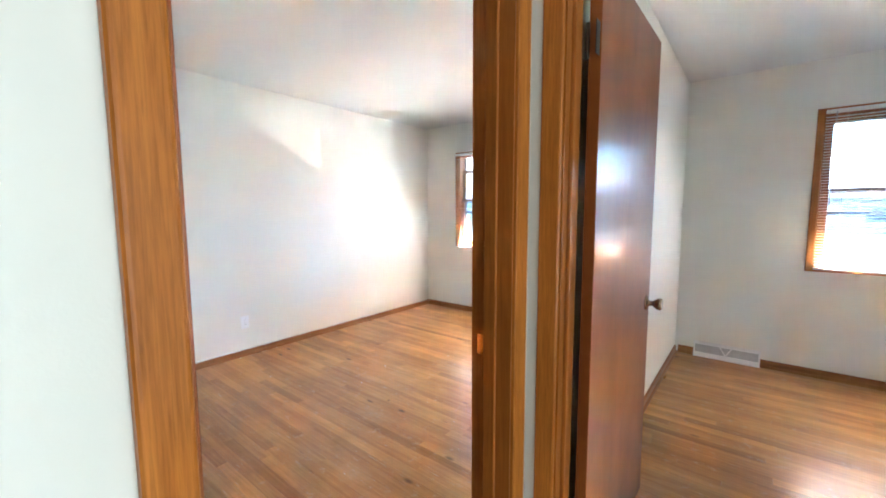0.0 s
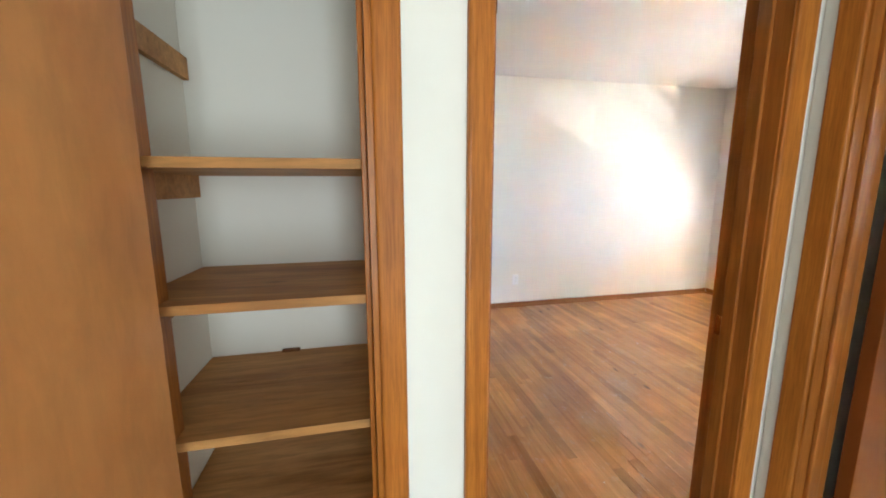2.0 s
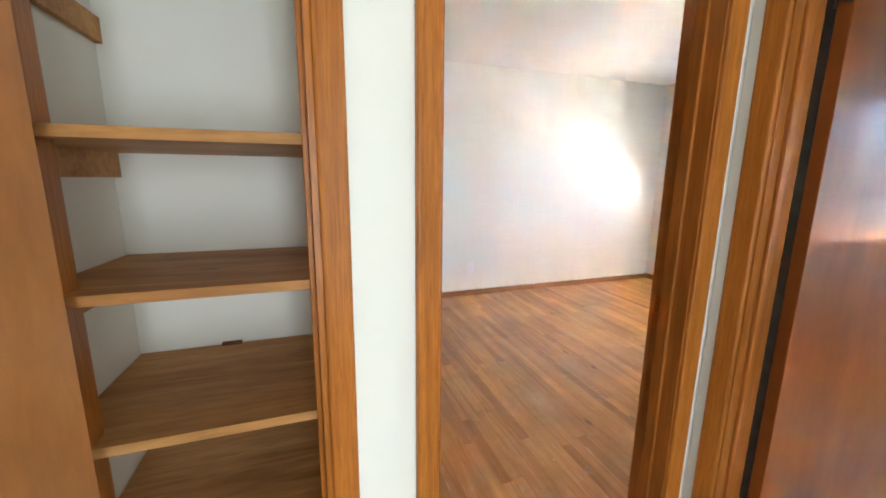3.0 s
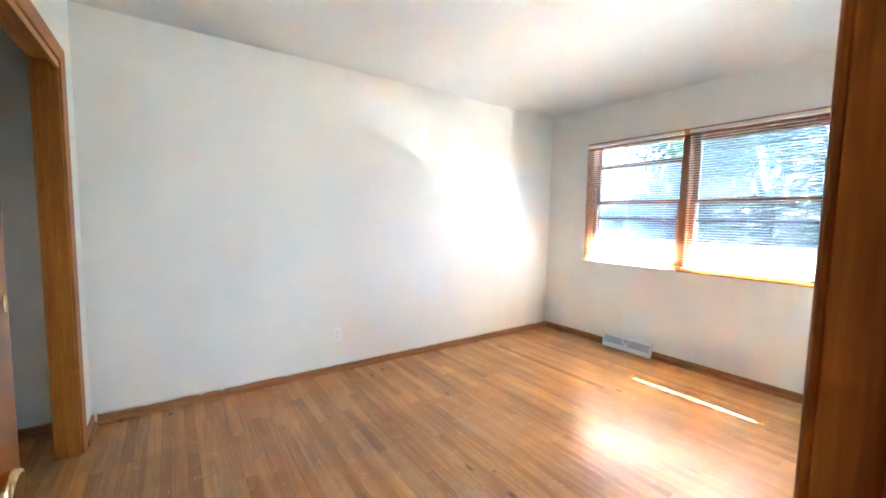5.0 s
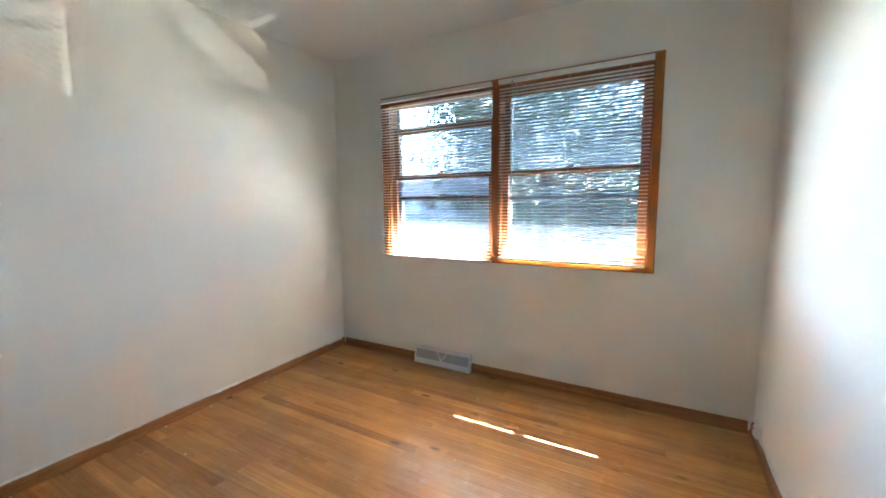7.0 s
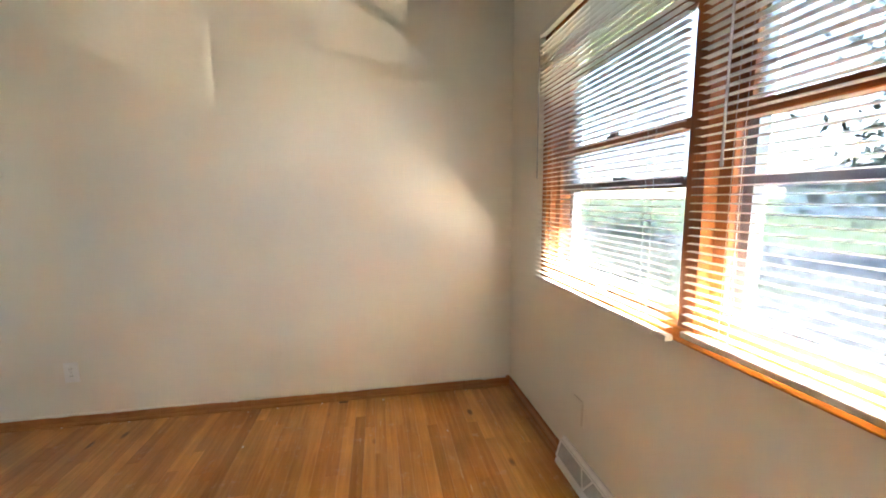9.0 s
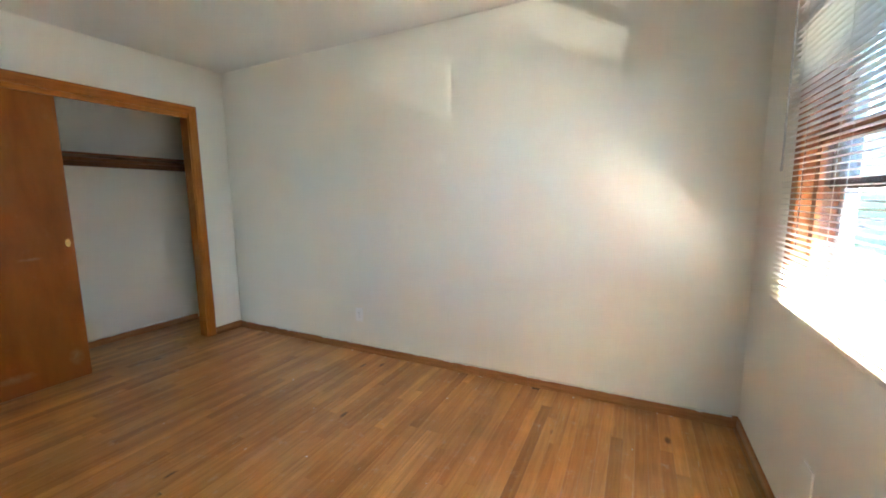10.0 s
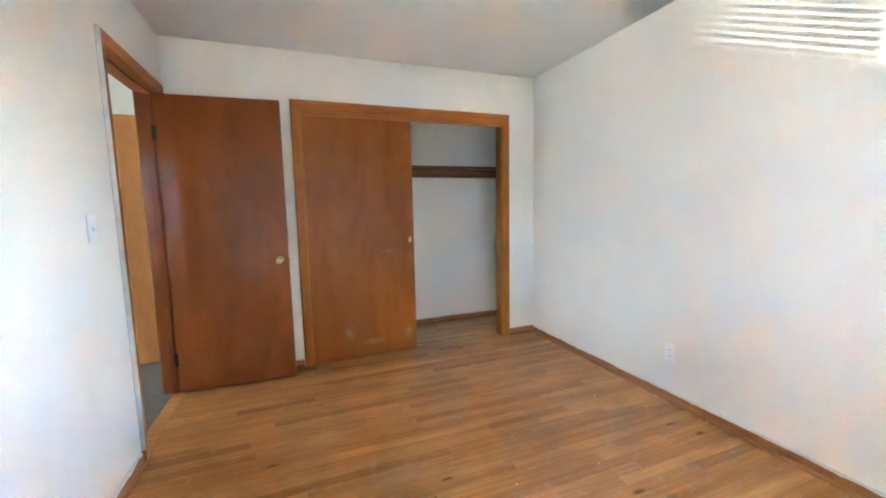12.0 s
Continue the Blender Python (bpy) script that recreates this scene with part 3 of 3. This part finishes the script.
def blind(x0, x1, bottom, wand, wand_end, label):
    y, top = L - 0.036, 2.066
    b = thing("window_blind", pose((x0 + x1) / 2, y, bottom), label, "blind", "blinds at the windows")
    part("headrail", boxed(x0, x1, y - 0.014, y + 0.016, top - 0.026, top, bevel=0.002), SLAT, b)
    part("bottom_rail", boxed(x0, x1, y - 0.013, y + 0.013, bottom, bottom + 0.017, bevel=0.003), SLAT, b)
    me = slat_mesh(x1 - x0 - 0.004)
    n = int((top - 0.035 - bottom - 0.02) / 0.0212)
    for i in range(n):
        s = new("slat", me)
        s.parent = b
        near = max(0, 5 - i)
        s.matrix_basis = Matrix.Translation((0, 0, 0.026 + i * 0.0212 - near * near * 0.00045)) @ Matrix.Rotation(radians(0.5 * math.sin(i * 2.1)), 4, "X")
    for u in (x0 + 0.12, (x0 + x1) / 2, x1 - 0.12):
        for dy in (-0.0135, 0.0135):
            part("ladder_cord", boxed(u - 0.0004, u + 0.0004, y + dy - 0.0004, y + dy + 0.0004, bottom + 0.01, top - 0.02), CORD, b)
    part("tilt_wand", lathe(bmesh.new(), ((0.0035, wand_end), (0.0045, wand_end + 0.004), (0.0032, wand_end + 0.03), (0.0032, top - 0.02)), 8, Matrix.Translation((wand, y - 0.023, 0))), WAND, b, "clear plastic tilt wand")
    return b


blind(0.505, 1.448, 0.846, 0.532, 1.36, "white mini blind with open slats, hung over the casing")
blind(1.500, 2.405, 0.878, 1.60, 1.33, "white mini blind with open slats and a hanging wand")
blind(WINB[0] + 0.005, WINB[1] - 0.005, 0.862, WINB[0] + 0.06, 1.36, "white mini blind with open slats, second bedroom")


# ---- doors ----
def knob(parent, x, y, z, side, metal):
    """Turned knob on its rosette; side: +1 or -1 along the thing's y."""
    prof = ((0.032, 0.0), (0.032, 0.003), (0.026, 0.008), (0.013, 0.011), (0.011, 0.026), (0.016, 0.034), (0.024, 0.044), (0.0265, 0.055), (0.025, 0.062), (0.020, 0.064), (0.012, 0.062))
    m = Matrix.Translation((x, y, z)) @ Matrix.Rotation(radians(-90 * side), 4, "X")
    return part("door_knob", lathe(bmesh.new(), prof, 28, m), metal, parent, "polished brass knob" if metal is BRASS else "dark bronze knob", world=False)


def door(name, m, width, mat, label, hinges, side, knob_z=0.905, metal=None, height=2.02):
    """A flush door; its hinge edge stands at the thing's origin, the leaf runs along +x, its seen face is y = 0."""
    d = thing(name, m, label, "door")
    y0, y1 = (-0.035, 0.0) if side > 0 else (0.0, 0.035)
    part("leaf", boxed(0.0, width, y0, y1, 0.014, 0.014 + height, bevel=0.002), mat, d, world=False)
    metal = metal or BRASS
    knob(d, width - 0.06, 0.0, knob_z, side, metal)
    knob(d, width - 0.06, -0.035 * side, knob_z, -side, metal)
    part("latch_plate", boxed(width - 0.0002, width + 0.0015, y0 + 0.006, y1 - 0.006, knob_z - 0.028, knob_z + 0.028), BRASS, d, world=False)
    part("latch_bolt", boxed(width + 0.0015, width + 0.011, y0 + 0.012, y1 - 0.012, knob_z - 0.008, knob_z + 0.008, bevel=0.002), BRASS, d, world=False)
    for z in hinges:
        bm = boxed(-0.03, 0.0, y0 + 0.004, y0 + 0.006, z, z + 0.09)
        lathe(bm, ((0.006, z - 0.006), (0.006, z + 0.096)), 10, Matrix.Translation((-0.006, y0 - 0.002 if side > 0 else y1 + 0.002, 0)))
        part("hinge", bm, DARKM, d, "dark aged butt hinge", world=False)
    return d


door("bedroom_door", pose(2.985, 0.148, 0, 0, 0, 180 - 3.0), 0.752, DOOR, "open reddish-brown flush wooden door folded back beside the closet", (0.2, 1.74), -1)
door("bedroom_door", pose(3.243, 1.118, 0, 0, 0, 90 - 1.2), 0.752, DOOR, "open reddish-brown flush wooden door of the second bedroom", (0.2, 1.76), -1, 0.92, BRONZE)
door("linen_closet_door", pose(3.104, -0.560, 0, 0, 0, -1.5), 0.455, PINE, "open light-brown flush linen closet door with brass knob", (0.2, 1.74), 1, 0.925)

sl = thing("sliding_closet_door", pose(1.65, -0.03, 0), "half-open orange-brown flush sliding closet door, scuffed low down", "closet door")
part("leaf", boxed(1.215, 2.0855, -0.048, -0.014, 0.010, 2.012, bevel=0.002), SLIDE, sl)
cup = lathe(bmesh.new(), ((0.0, -0.004), (0.013, -0.004), (0.016, 0.001), (0.019, 0.0022), (0.020, 0.0005)), 20, Matrix.Translation((1.250, -0.0135, 0.99)) @ Matrix.Rotation(radians(-90), 4, "X") @ Matrix.Diagonal((0.8, 1.5, 1, 1)))
part("finger_pull", cup, BRASS, sl, "oval brass finger pull")

# ---- inside the sliding closet ----
cs = thing("closet_shelf", pose(1.2, -0.5, 1.6), "brown wooden closet shelf on cleats", "shelf")
part("board", boxed(0.002, 2.358, -0.688, -0.335, 1.642, 1.660, bevel=0.002), ROD, cs)
part("cleat", boxed(0.002, 0.020, -0.688, -0.36, 1.575, 1.6415), ROD, cs)
part("cleat", boxed(0.0205, 2.339, -0.688, -0.670, 1.575, 1.6415), ROD, cs)
part("cleat", boxed(2.340, 2.358, -0.688, -0.36, 1.575, 1.6415), ROD, cs)
rod = new("closet_rod", mesh_of("closet_rod", lathe(bmesh.new(), ((0.016, 0.021), (0.016, 2.339)), 16, Matrix.Translation((0, -0.40, 1.612)) @ Matrix.Rotation(radians(90), 4, "Y")), ROD))
tagged(rod, "dark wooden hanging rod under the shelf", "closet rod")

# ---- linen closet ----
for z, front, tilt in ((1.403, 3.040, 0.5), (1.098, 3.035, 2.0), (0.781, 3.030, 2.2), (0.468, 3.030, 1.0)):
    s = thing("linen_shelf", pose(2.75, -0.4, z), "worn bare pine shelf board on cleats", "shelf", "shelves of the linen closet")
    sag = Matrix.Translation((front, 0, z)) @ Matrix.Rotation(radians(-tilt), 4, "Y") @ Matrix.Translation((-front, 0, -z))
    for y0, y1 in ((-0.688, -0.1625),):
        for x0, x1 in ((2.514, 2.745), (2.7455, front)):
            bm = boxed(x0, x1, y0, y1, z - 0.012, z + 0.010, bevel=0.002)
            bm.transform(sag)
            part("board", bm, SHELF, s)
    for y0, y1 in ((-0.6895, -0.672), (-0.150, -0.1335)):
        bm = boxed(2.516, 2.93, y0, y1, z - 0.080, z - 0.0125)
        bm.transform(sag)
        part("cleat", bm, SHELF, s)
lone = new("shelf_cleat", mesh_of("shelf_cleat", boxed(2.514, 2.95, -0.6895, -0.672, 1.675, 1.74, bevel=0.002), SHELF))
tagged(lone, "bare pine cleat on the linen closet wall without a shelf", "cleat")
sliver = new("wood_splinter", mesh_of("wood_splinter", boxed(2.516, 2.53, -0.46, -0.40, 0.7715, 0.780, bevel=0.001), ROD))
tagged(sliver, "small dark wood splinter lying on the shelf", "splinter")


# ---- fittings ----
def register(x0, x1, label):
    r = thing("floor_register", pose((x0 + x1) / 2, L - 0.03, 0.0), label, "heat register", "baseboard registers")
    y = L - 0.001
    prof = ((0.0, 0.002), (0.050, 0.002), (0.052, 0.012), (0.046, 0.026), (0.016, 0.130), (0.011, 0.136), (0.0, 0.132))
    part("housing", prism(bmesh.new(), [(x0, y - u, z) for u, z in prof], [(x1, y - u, z) for u, z in prof]), GRILLE, r)
    slope = Matrix.Translation(((x0 + x1) / 2, y - 0.0325, 0.0770)) @ Matrix.Rotation(math.atan2(0.104, 0.030), 4, "X")
    hw = (x1 - x0) / 2
    bm = boxed(-hw + 0.012, hw - 0.012, -0.034, 0.036, 0.0, 0.0025)
    bm.transform(slope)
    part("grille", bm, MESH, r, "grey louvred face")
    for i in range(int((hw - 0.02) * 2 / 0.009)):
        u = -hw + 0.018 + i * 0.009
        bm = boxed(u, u + 0.0022, -0.032, 0.034, 0.0026, 0.0036)
        bm.transform(slope)
        part("louvre", bm, MESH, r)
    for s in (-1, 1):
        bm = boxed(-0.004, 0.004, 0.0, 0.08, 0.0052, 0.008)
        bm.transform(slope @ Matrix.Translation((0, -0.033, 0)) @ Matrix.Rotation(radians(-32 * s), 4, "Z"))
        part("rib", bm, GRILLE, r)
    for u in (-hw, hw - 0.012):
        bm = boxed(u, u + 0.012, -0.040, 0.040, 0.0, 0.007, bevel=0.002)
        bm.transform(slope)
        part("end_frame", bm, GRILLE, r)
    for v in (-0.042, 0.034):
        bm = boxed(-hw, hw, v, v + 0.009, 0.0, 0.007, bevel=0.002)
        bm.transform(slope)
        part("rail", bm, GRILLE, r)


register(0.798, 1.285, "white metal baseboard heat register under the window")
register(3.245, 3.72, "white metal baseboard heat register, second bedroom")


def outlet(m, label, switch=False, blank=False):
    """A cover plate in its own x-z plane, facing +y."""
    o = thing("light_switch" if switch else "wall_outlet", m, label, "switch" if switch else "outlet", "" if switch else "wall outlets")
    part("cover_plate", boxed(-0.036, 0.036, 0.0, 0.0065, -0.058, 0.057, bevel=0.002), PAINT if blank else PLATE, o, world=False)
    if switch:
        bm = boxed(-0.005, 0.005, 0.0, 0.016, -0.009, 0.009, bevel=0.002)
        bm.transform(Matrix.Rotation(radians(-25), 4, "X"))
        part("toggle", bm, PLATE, o, world=False)
    elif not blank:
        for z in (-0.02, 0.02):
            part("socket", boxed(-0.017, 0.017, 0.006, 0.008, z - 0.014, z + 0.014, bevel=0.001), PLATE, o, world=False)
            for x in (-0.0065, 0.0065):
                part("slot", boxed(x - 0.0012, x + 0.0012, 0.008, 0.0085, z - 0.004, z + 0.005), SLOT, o, world=False)
        part("screw", boxed(-0.003, 0.003, 0.006, 0.0075, -0.003, 0.003, bevel=0.001), ALU, o, world=False)


outlet(pose(0.0, 1.523, 0.314, 0, 0, -90), "white duplex outlet on the painted wall")
outlet(pose(W, 2.61, 0.35, 0, 0, 90), "white duplex outlet on the partition wall")
outlet(pose(0.905, L, 0.322, 0, 0, 180), "painted-over blank cover plate", blank=True)
outlet(pose(W, 1.204, 1.206, 0, 0, 90), "white toggle light switch beside the doorway", True)
jack = thing("phone_jack", pose(W, 3.945, 0.075), "small white phone jack box by the baseboard", "phone jack")
part("box", boxed(W - 0.028, W - 0.001, 3.92, 3.965, 0.066, 0.125, bevel=0.004), PLATE, jack)
part("cap", boxed(W - 0.034, W - 0.0285, 3.93, 3.955, 0.075, 0.10, bevel=0.002), PLATE, jack)


crumbs = bmesh.new()
rng = random.Random(12)
for i in range(46):
    x, y = (0.026 + 0.03 * rng.random() ** 2, rng.uniform(0.3, 4.0)) if i % 2 else (rng.uniform(0.3, 2.8), rng.uniform(0.3, 3.9))
    r = rng.uniform(0.002, 0.006)
    bmesh.ops.create_icosphere(crumbs, subdivisions=1, radius=r, matrix=Matrix.Translation((x, y, r * 0.3)) @ Matrix.Rotation(rng.random() * 6, 4, "Z") @ Matrix.Diagonal((1.4, 0.8, 0.3, 1)))
dust_bits = new("paint_crumbs", mesh_of("paint_crumbs", crumbs, CAULK))
tagged(dust_bits, "small white paint chips scattered on the floor", "paint chips", kind="stuff")

# ---- outside ----
struct("road", boxed(-60, 60, 11.5, 17.5, -0.549, -0.535), ROADM, "grey asphalt street in full sun", "road")
struct("driveway", boxed(-3.4, -0.4, 5.5, 11.49, -0.549, -0.538), ROADM, "grey asphalt driveway", "driveway")


def house(x, y, w, d, wall, roof, label):
    h = thing("house", pose(x, y, -0.55), label, "house", "houses across the street")
    part("wall", boxed(-w / 2, w / 2, 0, d, 0, wall), SIDING, h, world=False)
    prof = ((-0.5, wall), (d / 2, roof), (d + 0.5, wall), (d + 0.5, wall - 0.15), (-0.5, wall - 0.15))
    part("roof", prism(bmesh.new(), [(-w / 2 - 0.4, a, b) for a, b in prof], [(w / 2 + 0.4, a, b) for a, b in prof]), SHINGLE, h, world=False)
    for u in (-0.3, 0.05, 0.3):
        win = part("window", boxed(u * w - 0.7, u * w + 0.7, -0.03, 0.02, 1.0, 2.2), PLATE, h, world=False)
        part("pane", boxed(u * w - 0.62, u * w + 0.62, -0.045, -0.031, 1.08, 2.12), GLASSY, win, world=False)
    return h


GLASSY = plain("far_window_glass", (0.05, 0.06, 0.07), 0.08)
house(-21.0, 40.0, 13.0, 8.0, 2.7, 4.6, "low pale-sided house with a grey shingle roof")
house(14.0, 38.0, 13.0, 8.0, 2.7, 4.6, "low pale-sided house with a grey shingle roof, behind the tree")


def tree(x, y, height, spread, seed, label):
    rng = random.Random(seed)
    t = thing("tree", pose(x, y, -0.55), label, "tree", "trees by the street")
    bm = bmesh.new()

    def limb(p, q, r0, r1, depth):
        lathe_m = (Vector(q) - Vector(p)).to_track_quat("Z", "Y").to_matrix().to_4x4()
        n = (Vector(q) - Vector(p)).length
        lathe(bm, ((r0, 0), (r0 * 0.7 + r1 * 0.3, n * 0.4), (r1, n)), 8, Matrix.Translation(p) @ lathe_m)

    tips = []
    limb((0, 0, 0), (0.1, 0, height * 0.35), 0.24, 0.16, 0)
    for i in range(11):
        a = i * 2.4 + rng.random()
        low = height * (0.08 + 0.024 * i)
        q = Vector((math.cos(a) * spread * rng.uniform(0.5, 0.8), math.sin(a) * spread * rng.uniform(0.5, 0.8), height * rng.uniform(0.10, 0.9)))
        limb((0.1 * low / height, 0, low), q, 0.09, 0.03, 1)
        tips.append(q)
        for k in range(4):
            e = q + Vector((rng.uniform(-1, 1), rng.uniform(-1, 1), rng.uniform(-0.5, 0.8))) * spread * 0.4
            limb(q * 0.8 + Vector((0, 0, height * 0.08)), e, 0.035, 0.01, 2)
            tips += [e, e.lerp(q, 0.6) - Vector((0, 0, spread * 0.12))]
    for i in range(12):
        a = i * 2.4
        q = Vector((math.cos(a) * spread * 0.45, math.sin(a) * spread * 0.45, rng.uniform(0.8, 2.4)))
        limb((0.05, 0, q.z + 0.6), q, 0.03, 0.01, 2)
        tips.append(q)
    part("trunk", bm, BARK, t, world=False)
    verts, faces = [], []
    for c in tips:
        for k in range(260):
            p = c + Vector((rng.gauss(0, 1), rng.gauss(0, 1), rng.gauss(0, 0.7))) * spread * 0.19
            a = Vector((rng.uniform(-1, 1), rng.uniform(-1, 1), rng.uniform(-1, 1))).normalized()
            b = a.orthogonal().normalized()
            s = rng.uniform(0.07, 0.16)
            n = len(verts)
            verts += [p - a * s, p + b * s * 0.5, p + a * s, p - b * s * 0.5]
            faces.append((n, n + 1, n + 2, n + 3))
    me = bpy.data.meshes.new("crown")
    me.from_pydata(verts, [], faces)
    me.materials.append(LEAF)
    crown = new("crown", me)
    crown.parent = t
    ROOT[crown] = ROOT[t]
    return t


tree(-1.6, 17.5, 8.5, 4.6, 3, "leafy green street tree with a broad crown")


def shrub(x, y, r, seed):
    rng = random.Random(seed)
    s = thing("shrub", pose(x, y, -0.55), "rounded green garden shrub in the sun", "shrub", "shrubs by the drive")
    st = bmesh.new()
    verts, faces = [], []
    for i in range(14):
        a = i * 2.4
        q = Vector((math.cos(a) * r * 0.6, math.sin(a) * r * 0.6, r * (0.8 + 0.5 * rng.random())))
        lathe(st, ((0.02, 0), (0.008, q.length)), 6, q.to_track_quat("Z", "Y").to_matrix().to_4x4())
        for k in range(120):
            p = q + Vector((rng.gauss(0, 1), rng.gauss(0, 1), rng.gauss(-0.4, 1))) * r * 0.28
            p.z = max(p.z, 0.02)
            a1 = Vector((rng.uniform(-1, 1), rng.uniform(-1, 1), rng.uniform(-1, 1))).normalized()
            b1 = a1.orthogonal().normalized()
            n = len(verts)
            verts += [p - a1 * 0.05, p + b1 * 0.025, p + a1 * 0.05, p - b1 * 0.025]
            faces.append((n, n + 1, n + 2, n + 3))
    part("stems", st, BARK, s, world=False)
    me = bpy.data.meshes.new("leaves")
    me.from_pydata(verts, [], faces)
    me.materials.append(LEAF)
    lv = new("leaves", me)
    lv.parent = s
    ROOT[lv] = ROOT[s]


shrub(-4.6, 8.4, 0.75, 1)
shrub(-6.0, 9.0, 0.9, 2)

# ---- floor boards, last ----
BW = 0.0572


def strips(x0, x1, y0, y1, seed):
    """Rows of strip flooring with staggered ends."""
    rng = random.Random(seed)
    rows = math.ceil((y1 - y0) / BW)
    for r in range(rows):
        a, b = y0 + r * BW, min(y1, y0 + (r + 1) * BW)
        x = x0 - rng.uniform(0, 0.8)
        while x < x1:
            n = x + rng.uniform(0.42, 1.25)
            if x1 - n < 0.25:
                n = x1
            if n > x0 + 0.05:
                yield max(x, x0), min(n, x1), a, b
            x = n


def strip_bm(bm, x0, x1, y0, y1, drop=0.0):
    """A board with eased edges whose top lies at floor level."""
    g, c, d = 0.00025, 0.0008, -0.019
    x0, x1, y0, y1, top = x0 + g, x1 - g, y0 + g, y1 - g, 0.0 - drop
    loops = [[bm.verts.new(p) for p in ((x0 + i, y0 + i, z), (x1 - i, y0 + i, z), (x1 - i, y1 - i, z), (x0 + i, y1 - i, z))] for i, z in ((0, d), (0, top - c * 0.7), (c, top))]
    for a, b in zip(loops, loops[1:]):
        for i in range(4):
            bm.faces.new((a[i], a[(i + 1) % 4], b[(i + 1) % 4], b[i]))
    bm.faces.new(loops[-1])
    return bm


floor = thing("floor", pose(1.5, 2.06, 0), "worn honey-brown oak strip floor with scuffs", "floor", kind="structure")
rest = bmesh.new()
for q in strips(0.001, W - 0.001, 0.001, L - 0.001, 5):
    part("plank", strip_bm(bmesh.new(), *q, random.uniform(0, 0.0005)), OAK, floor)
for q in strips(0.001, 2.359, -0.689, 0.0, 6):
    part("plank", strip_bm(bmesh.new(), *q), OAK, floor)
for q in strips(W, 3.05, 0.11, 0.888, 9):
    strip_bm(rest, *q)
tagged(part("threshold_strips", rest, OAK, floor), kind="stuff")

floor_b = thing("floor_bedroom", pose(4.6, 2.6, 0), "worn honey-brown oak strip floor, second bedroom", "floor", kind="structure")
far = bmesh.new()
for q in strips(3.096, 4.999, 1.0, L - 0.001, 8):
    if q[0] < 4.6 and q[2] > 1.5:
        part("plank", strip_bm(bmesh.new(), *q), OAK, floor_b)
    else:
        strip_bm(far, *q)
tagged(part("far_strips", far, OAK, floor_b), kind="stuff")
